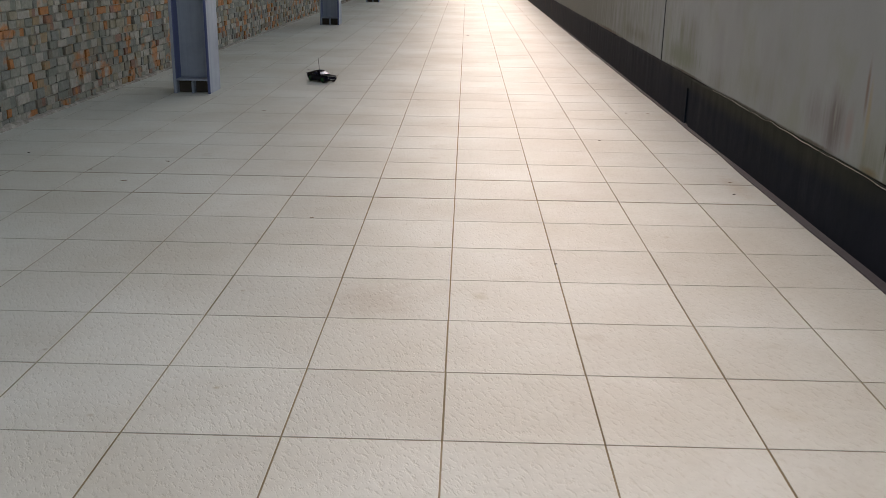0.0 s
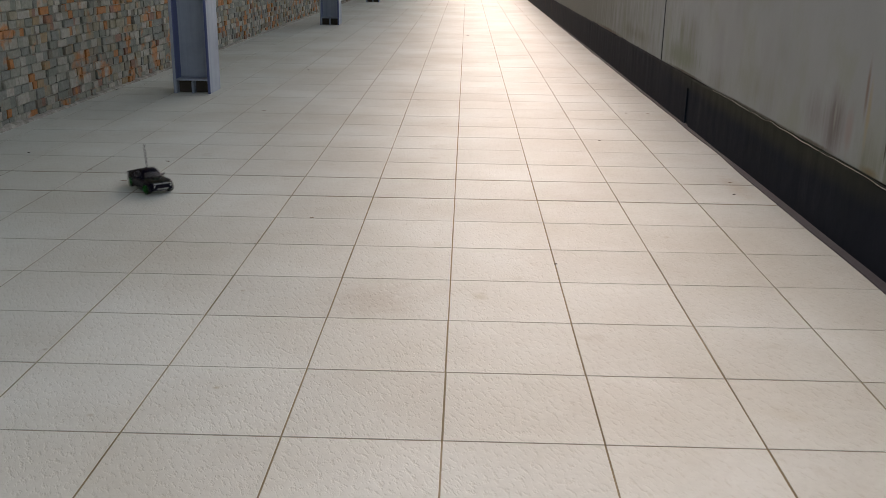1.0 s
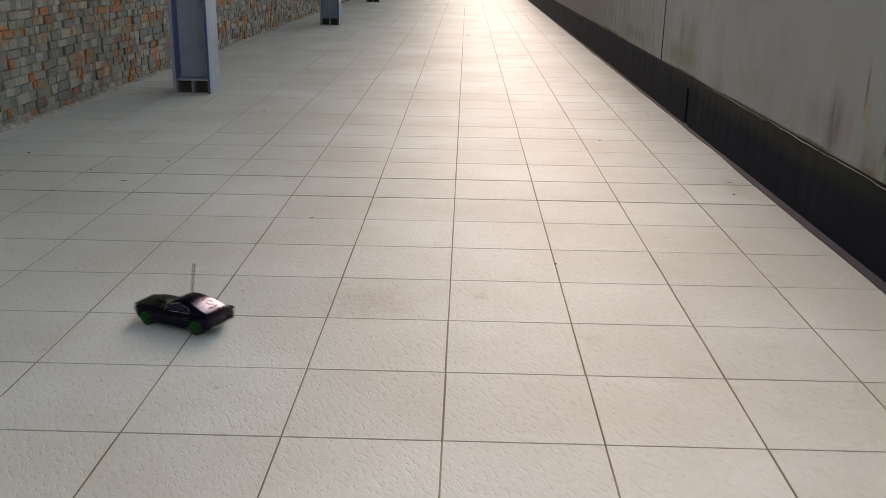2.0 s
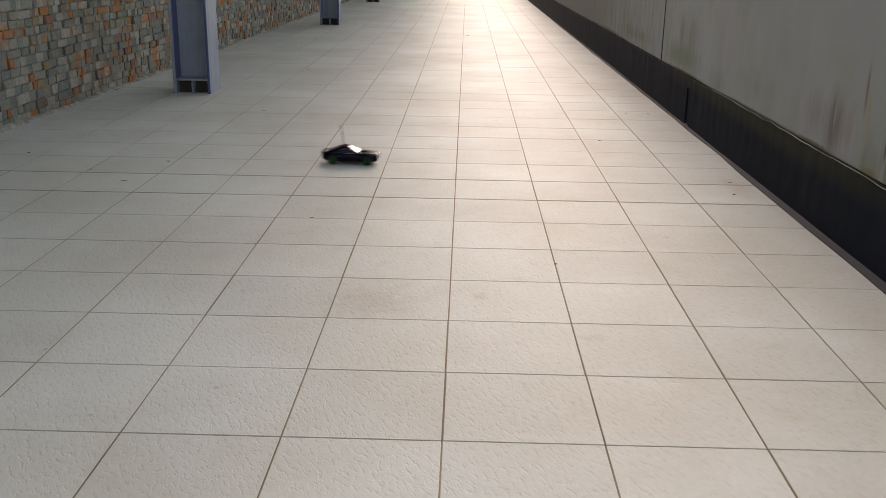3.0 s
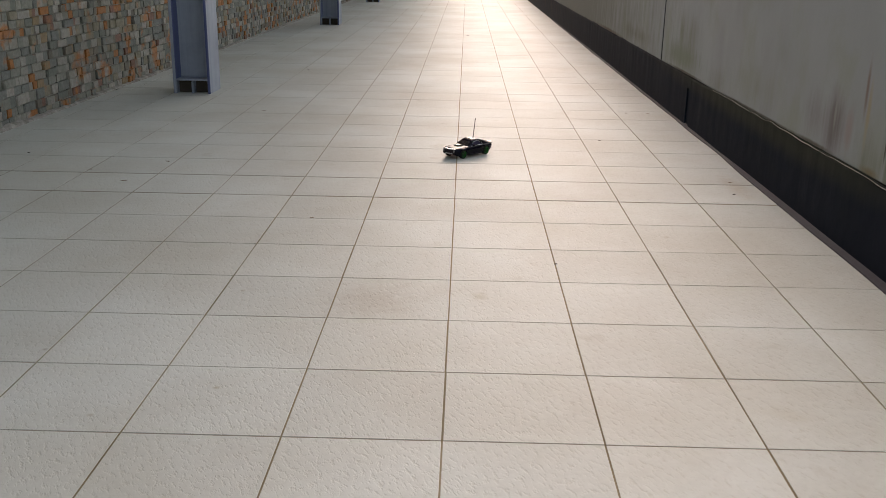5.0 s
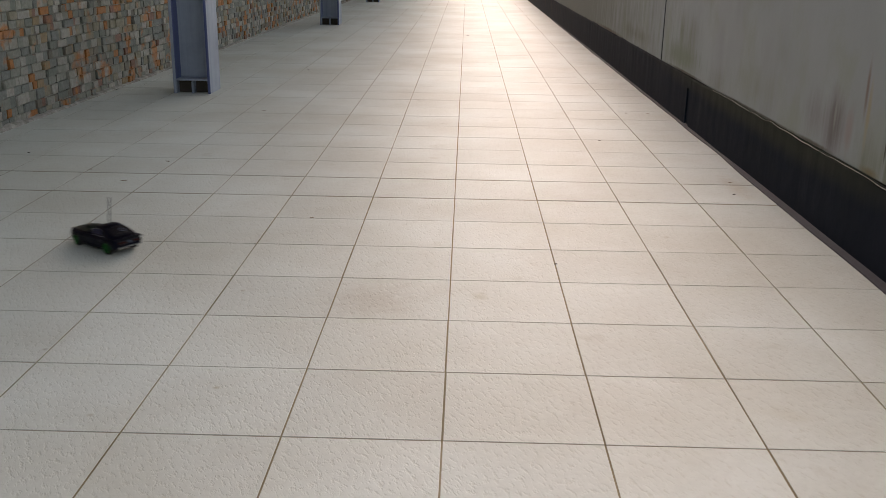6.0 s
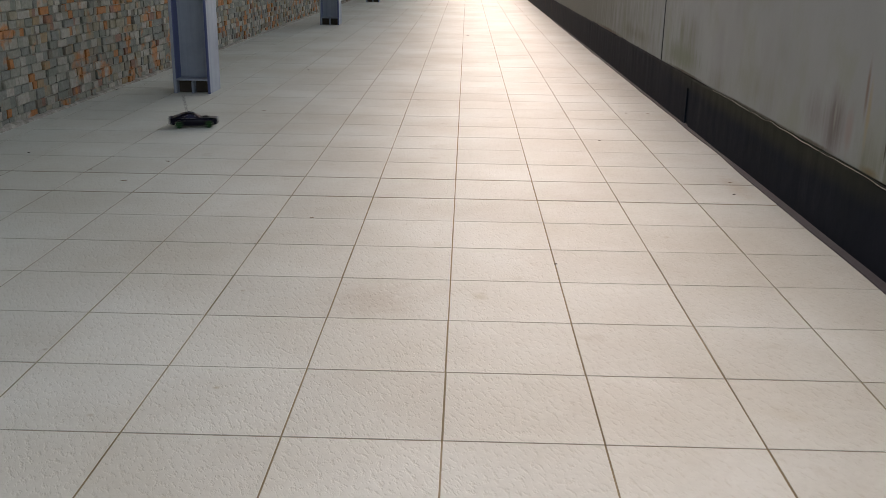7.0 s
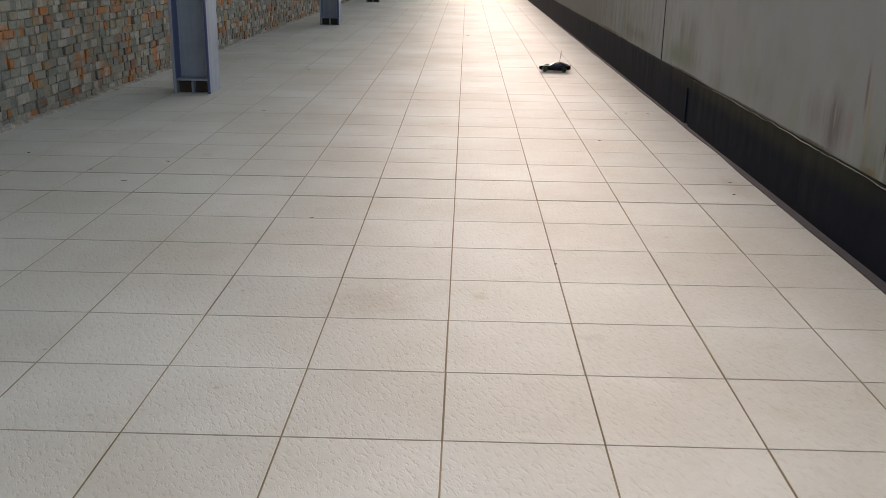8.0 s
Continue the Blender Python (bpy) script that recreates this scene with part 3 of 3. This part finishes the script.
def build_wheel(car, x, y):
    s = 1 if y > 0 else -1
    wide = 0.0085
    hub = part("wheel", rod((0, -wide * 0.8, 0), (0, wide * 0.8, 0), 0.0042, 0.0042, 12), CAR_TRIM, car, "small wheel with a green rim and black tyre", True)
    # tyre: a lathe of a rounded rectangle
    prof = [(0.0148, -wide), (0.0178, -wide), (0.0192, -wide + 0.0016), (R_WHEEL, -wide * 0.5), (R_WHEEL, wide * 0.5), (0.0192, wide - 0.0016), (0.0178, wide), (0.0148, wide)]
    bm = bmesh.new()
    rings = [[bm.verts.new((r * cos(2 * pi * k / 32), yy, r * sin(2 * pi * k / 32))) for r, yy in prof] for k in range(32)]
    for k in range(32):
        a_, b_ = rings[k], rings[(k + 1) % 32]
        for i in range(len(prof)):
            j = (i + 1) % len(prof)
            bm.faces.new((a_[i], a_[j], b_[j], b_[i]))
    part("tyre", bm, RUBBER, hub, "black rubber tyre", True, 50)
    # rim: a lipped ring, five spokes and a dish
    bm = bmesh.new()
    prof = [(0.0116, -wide * 0.9), (0.0150, -wide * 0.9), (0.0150, wide + 0.0006), (0.0134, wide + 0.0006), (0.0116, wide - 0.002)]
    rings = [[bm.verts.new((r * cos(2 * pi * k / 32), s * yy, r * sin(2 * pi * k / 32))) for r, yy in prof] for k in range(32)]
    for k in range(32):
        a_, b_ = rings[k], rings[(k + 1) % 32]
        for i in range(len(prof)):
            j = (i + 1) % len(prof)
            bm.faces.new((a_[i], a_[j], b_[j], b_[i]))
    for k in range(5):
        r = bmesh.ops.create_cube(bm, size=1)
        bmesh.ops.transform(bm, verts=r["verts"], matrix=Matrix.Rotation(2 * pi * k / 5, 4, "Y") @ Matrix.Translation((0.0071, s * (wide - 0.0018), 0)) @ Matrix.Diagonal((0.0100, 0.0014, 0.0022, 1)))
    bmesh.ops.create_cone(bm, cap_ends=True, segments=16, radius1=0.0026, radius2=0.0022, depth=0.0022, matrix=Matrix.Translation((0, s * (wide - 0.0004), 0)) @ Matrix.Rotation(-s * pi / 2, 4, "X"))
    part("rim", bm, GREEN, hub, "bright green five-spoke rim", True, 40)
    part("brake_disc", rod((0, s * wide * 0.1, 0), (0, s * wide * 0.25, 0), 0.0116, 0.0116, 24), CAR_TRIM, hub)
    return hub, (x, y)


def build_car():
    car = new("toy_car")
    tagged(car, "small glossy black radio-controlled muscle car with green rims", "toy car")
    xs = frange(-0.124, 0.124, 74)
    part("body", loft([body_section(x) for x in xs]), CAR_BLACK, car, "glossy black fastback shell", True, 38)
    part("cabin", loft([cabin_section(x) for x in frange(-0.115, 0.037, 44)]), CAR_BLACK, car, "", True, 40)
    part("chassis", box(-0.095, 0.095, -0.034, 0.034, 0.010, 0.030, 0.002), CAR_TRIM, car, "flat black chassis plate")
    part("axle", rod((-AXLE, -0.040, R_WHEEL), (-AXLE, 0.040, R_WHEEL), 0.003, 0.003), CAR_TRIM, car)
    part("axle", rod((AXLE, -0.040, R_WHEEL), (AXLE, 0.040, R_WHEEL), 0.003, 0.003), CAR_TRIM, car)
    part("windscreen", plate(screen_point(0.034, 0.010, 0.010), 8, 6, slope_out(0.034, 0.010), 0.0007), CAR_GLASS, car, "mirror-bright windscreen", True)
    rear = part("rear_window", plate(screen_point(-0.051, -0.104, 0.006), 8, 6, slope_out(-0.051, -0.104), 0.0007), REAR_FILM, car, "mirror-bright sloping rear window", True)
    for y in (-0.010, 0.008):
        x, zr = -0.093, smooth_table(-0.093, ROOF)
        part("clip", box(x - 0.0016, x + 0.0016, y - 0.0035, y + 0.0035, zr - 0.001, zr + 0.0042, 0.0008), CAR_TRIM, rear, "black body clip")
    part("clip_pin", rod((-0.093, -0.018, smooth_table(-0.093, ROOF) + 0.0028), (-0.093, 0.014, smooth_table(-0.093, ROOF) + 0.0028), 0.0006, 0.0006, 6), CAR_TRIM, rear)
    # a flat blue-grey ring lying just over the rear window
    ring = bmesh.new()
    slope = slope_out(-0.051, -0.104)(0, 0)
    for k in range(20):
        a0, a1 = 2 * pi * k / 20, 2 * pi * (k + 1) / 20
        quad = []
        for ang, rad in ((a0, 0.0062), (a1, 0.0062), (a1, 0.0084), (a0, 0.0084)):
            px = -0.077 + rad * cos(ang)
            quad.append((px, -0.010 + rad * 1.2 * sin(ang), smooth_table(px, ROOF) + 0.0022))
        low = [ring.verts.new(q) for q in quad]
        top = [ring.verts.new(Vector(q) + slope * 0.0004) for q in quad]
        ring.faces.new(top)
        for i in range(4):
            ring.faces.new((low[i], low[(i + 1) % 4], top[(i + 1) % 4], top[i]))
    part("emblem", ring, BADGE_AND_RING, rear, "thin blue-grey ring on the rear window")
    for s in (-1, 1):
        def door_glass(u, v, s=s):
            x = 0.016 - 0.062 * u - 0.012 * v * (1 - u) + 0.014 * v * u
            p, _, _ = cabin_point(x, 0.22 + 0.62 * v)
            return (p.x, s * (p.y + 0.0006), p.z)
        part("side_window", plate(door_glass, 8, 3, lambda u, v, s=s: (0, s * 0.93, 0.36), 0.0006), CAR_SIDE, car, "dark blue side window", True)
        rim = [cabin_point(x, k)[0] for x, k in ((0.022, 0.10), (0.004, 0.90), (-0.022, 0.93), (-0.050, 0.62), (-0.056, 0.14), (-0.02, 0.10), (0.022, 0.10))]
        bead = bmesh.new()
        for p0, p1 in zip(rim, rim[1:]):
            for q in (p0, p1):
                q.y = abs(q.y)
            turn = (p1 - p0).to_track_quat("Z", "Y").to_matrix().to_4x4()
            mid = (p0 + p1) / 2 + Vector((0, 0.0008, 0))
            bmesh.ops.create_cone(bead, cap_ends=True, segments=6, radius1=0.0007, radius2=0.0007, depth=(p1 - p0).length, matrix=Matrix.Translation(mid) @ turn)
        if s < 0:
            bmesh.ops.transform(bead, verts=bead.verts, matrix=Matrix.Diagonal((1, -1, 1, 1)))
        part("window_beading", bead, CHROME, car, "thin bright beading round the side window")
        part("headlight", rod((0.1195, s * 0.029, 0.0350), (0.1238, s * 0.028, 0.0350), 0.0058, 0.0050, 16), LAMP, car, "round clear headlight", True)
        part("tail_light", box(-0.1262, -0.1230, s * 0.024 - 0.012, s * 0.024 + 0.012, 0.0350, 0.0415, 0.001), RED, car, "red tail light")
        part("mirror", box(0.004, 0.011, s * 0.0475 - 0.0065, s * 0.0475 + 0.0065, 0.0490, 0.0550, 0.0016, 2), CAR_BLACK, car, "", True)
        part("side_skirt", box(-0.050, 0.050, s * 0.0475 - 0.0022, s * 0.0475 + 0.0022, 0.011, 0.0165, 0.001), CAR_TRIM, car)
        part("side_scoop", box(-0.060, -0.043, s * 0.0492 - 0.0022, s * 0.0492 + 0.0022, 0.034, 0.041, 0.001), CAR_TRIM, car)
    part("hood", plate(lambda u, v: (0.036 + 0.078 * u, (2 * v - 1) * (0.040 - 0.006 * u), smooth_table(0.036 + 0.078 * u, DECK) + 0.0010 - 0.0016 * (2 * v - 1) ** 2),
                       10, 6, lambda u, v: (0, 0, 1), 0.0008), CAR_HOOD, car, "satin green-black hood", True)
    part("hood_scoop", loft([[(x, w, z0), (x, w * 0.8, z1), (x, -w * 0.8, z1), (x, -w, z0)] for x, w, z0, z1 in
                             ((0.038, 0.012, 0.047, 0.0500), (0.052, 0.015, 0.046, 0.0560), (0.074, 0.015, 0.045, 0.0555), (0.080, 0.013, 0.045, 0.0495))]), CAR_HOOD, car, "", True)
    part("grille", box(0.1195, 0.1235, -0.022, 0.022, 0.030, 0.0385, 0.001), CAR_TRIM, car)
    part("nose_trim", box(0.1130, 0.1245, -0.035, 0.035, 0.0415, 0.0455, 0.0012, 2), CHROME, car, "chrome strip over the grille")
    part("front_bumper", loft([[(0.1185 - 0.00006 * (y * 1000) ** 2 * 0.10, y, 0.0215), (0.1265 - 0.00006 * (y * 1000) ** 2 * 0.10, y, 0.0220), (0.1265 - 0.00006 * (y * 1000) ** 2 * 0.10, y, 0.0265), (0.1185 - 0.00006 * (y * 1000) ** 2 * 0.10, y, 0.0275)]
                               for y in frange(-0.040, 0.040, 12)]), CHROME, car, "chrome front bumper", True)
    part("rear_bumper", box(-0.1275, -0.1215, -0.040, 0.040, 0.0225, 0.0275, 0.0015, 2), CHROME, car, "dull chrome rear bumper", True)
    part("tail_panel", box(-0.1250, -0.1225, -0.0385, 0.0385, 0.033, 0.0435, 0.0008), CAR_TRIM, car)
    part("badge", rod((-0.1268, 0, 0.0382), (-0.1245, 0, 0.0382), 0.0042, 0.0042, 16), BADGE_AND_RING, car, "small silver badge")
    part("spoiler", loft([[(-0.1245, y, 0.0450), (-0.104, y, 0.0490), (-0.108, y, 0.0520 - abs(y) * 0.03), (-0.1262, y, 0.0545 - abs(y) * 0.09)]
                          for y in frange(-0.044, 0.044, 10)]), CAR_BLACK, car, "black ducktail spoiler", True)
    ant = part("antenna", rod((-0.034, 0.004, 0.0735), (-0.048, 0.004, 0.161), 0.0017, 0.0014, 8), CAR_TRIM, car, "thin black aerial on the roof", True)
    part("grommet", rod((-0.034, 0.004, 0.0735), (-0.0342, 0.004, 0.0785), 0.0032, 0.0022, 10), CAR_TRIM, ant)
    for o in [c for c in car.children]:
        o.data.transform(Matrix.Diagonal((0.95, 1, 1, 1)))
        for q in o.children:
            q.data.transform(Matrix.Diagonal((0.95, 1, 1, 1)))
    wheels = [build_wheel(car, x, y) for x in (-AXLE * 0.95, AXLE * 0.95) for y in (-0.0412, 0.0412)]
    return car, wheels


# ---------------------------------------------------------------- specks on the floor
def build_litter():
    rng = random.Random(3)
    spots = [(-2.195, 4.402, 0.0120, 0.50), (1.066, 1.951, 0.0060, 0.50), (1.226, 6.232, 0.0200, 0.40), (0.306, 1.061, 0.0050, 0.70), (0.957, 3.837, 0.0060, 0.40), (-1.494, 2.162, 0.0080, 0.40),
             (-1.158, 5.609, 0.0100, 0.50),
             (-0.482, 1.504, 0.0075, 0.45),
             (0.693, 2.998, 0.0080, 0.50),
             (0.051, 8.934, 0.0130, 0.60),
             (1.079, 3.831, 0.0120, 0.35),
             (-1.880, 2.454, 0.0065, 0.80),
             (-1.293, 1.980, 0.0120, 0.30),
             (1.103, 2.148, 0.0080, 0.40),
             (-1.101, 3.700, 0.0130, 0.30),
             (-1.230, 2.339, 0.0100, 0.30)]
    for x, y, r, k in spots:
        bm = bmesh.new()
        bmesh.ops.create_icosphere(bm, subdivisions=2, radius=1)
        for v in bm.verts:
            v.co *= 1 + 0.35 * noise.noise(v.co * 1.6 + Vector((x * 9, y * 7, 0)))
            v.co.x *= r
            v.co.y *= r * k
            v.co.z *= 0.0018
        b = thing("dirt_crumb", bm, PALE_DIRT if k <= 0.45 else DIRT_AND_SHADE)
        b.matrix_world = pose(x, y, 0.0008, 0, 0, rng.uniform(-20, 20))
        tagged(b, "small flat brown crumb of dirt on the tiles" if k <= 0.45 else "tiny dark crumb of dirt on the tiles", "dirt", "crumbs on the tiles")


# ---------------------------------------------------------------- build
build_ground()
floor = build_floor()
west = build_west_wall()
build_mortar_bead(west)
build_east_wall()
build_ceiling()
for y, shift in ((4.290, 0.0), (10.06, 0.05), (15.45, 0.05)):
    build_column(y, shift)
car, wheels = build_car()
build_litter()
build_stones(west)
build_tiles(floor)


# ---------------------------------------------------------------- what moves
CAR_ROWS = [
    (0.0, -0.962, 4.980, -45), (0.1, -0.951, 4.856, -45), (0.2, -0.872, 4.678, -58), (0.3, -0.771, 4.395, -80),
    (0.4, -0.708, 4.122, -100), (0.5, -0.709, 3.820, -115), (0.6, -0.753, 3.442, -126), (0.7, -0.879, 3.110, -130),
    (0.8, -1.033, 2.715, -115), (0.9, -1.132, 2.295, -80), (1.0, -1.147, 1.858, -50), (1.1, -1.091, 1.467, -30),
    (1.2, -0.982, 1.145, -13), (1.3, -0.827, 0.872, 14), (1.4, -0.679, 0.690, 59), (1.5, -0.547, 0.566, 110),
    (1.6, -0.450, 0.508, 142), (1.7, -0.411, 0.468, 160), (1.8, -0.430, 0.465, 166), (1.9, -0.510, 0.485, 163),
    (2.0, -0.640, 0.540, 157), (2.1, -0.800, 0.640, 146), (2.2, -0.960, 0.780, 130), (2.3, -1.100, 0.970, 110),
    (2.4, -1.190, 1.200, 86), (2.5, -1.220, 1.470, 58), (2.6, -1.180, 1.740, 30), (2.7, -1.090, 1.990, 2),
    (2.8, -0.943, 2.207, -12), (2.9, -0.724, 2.345, -7), (3.0, -0.450, 2.383, -3), (3.1, -0.135, 2.420, 15),
    (3.2, 0.182, 2.528, 50), (3.3, 0.454, 2.658, 90), (3.4, 0.664, 2.931, 132), (3.5, 0.792, 3.053, 161),
    (3.6, 0.873, 3.156, 172), (3.7, 0.956, 3.215, 179), (3.8, 1.023, 3.222, 182), (3.9, 1.072, 3.212, 182),
    (4.0, 1.084, 3.214, 182), (4.1, 1.074, 3.228, 182), (4.2, 0.967, 3.216, 182), (4.3, 0.800, 3.231, 182),
    (4.4, 0.600, 3.194, 188), (4.5, 0.436, 3.162, 198), (4.6, 0.295, 3.069, 207), (4.7, 0.197, 2.979, 214),
    (4.8, 0.130, 2.880, 218), (4.9, 0.080, 2.750, 223), (5.0, 0.045, 2.590, 227), (5.1, 0.020, 2.400, 231),
    (5.2, 0.000, 2.190, 232), (5.3, -0.020, 1.970, 231), (5.4, -0.050, 1.750, 226), (5.5, -0.100, 1.540, 217),
    (5.6, -0.200, 1.350, 204), (5.7, -0.350, 1.220, 188), (5.8, -0.544, 1.155, 177), (5.9, -0.801, 1.124, 163),
    (6.0, -1.052, 1.139, 146), (6.1, -1.291, 1.250, 136), (6.2, -1.459, 1.360, 118), (6.3, -1.760, 1.570, 90),
    (6.4, -1.905, 1.820, 66), (6.5, -1.885, 2.068, 46), (6.6, -1.857, 2.300, 36), (6.7, -1.809, 2.554, 29),
    (6.8, -1.715, 2.789, 29), (6.9, -1.551, 2.975, 22), (7.0, -1.344, 3.157, 15), (7.1, -1.085, 3.280, 12),
    (7.2, -0.821, 3.477, 12), (7.3, -0.553, 3.701, 14), (7.4, -0.283, 3.979, 16), (7.5, -0.000, 4.257, 29),
    (7.6, 0.269, 4.460, 58), (7.7, 0.486, 4.733, 84), (7.8, 0.627, 5.122, 110), (7.9, 0.735, 5.531, 160),
    (8.0, 0.718, 5.770, 172),
]


def motions():
    walk(car, [(t, pose(x, y, 0.0008, 0, 0, h)) for t, x, y, h in CAR_ROWS])
    spin, roll = 0.0, [0.0]
    for (t0, x0, y0, h0), (t1, x1, y1, h1) in zip(CAR_ROWS, CAR_ROWS[1:]):
        spin += min(55.0, 55.0 * math.hypot(x1 - x0, y1 - y0) / 0.12)
        roll.append(spin)
    steer = [0.0] + [max(-16.0, min(16.0, 0.35 * (c[3] - a_[3]))) for a_, c in zip(CAR_ROWS, CAR_ROWS[2:])] + [0.0]
    for hub, (x, y) in wheels:
        walk(hub, [(row[0], pose(x, y, R_WHEEL, 0, deg, turn if x > 0 else 0)) for row, deg, turn in zip(CAR_ROWS, roll, steer)])


motions()
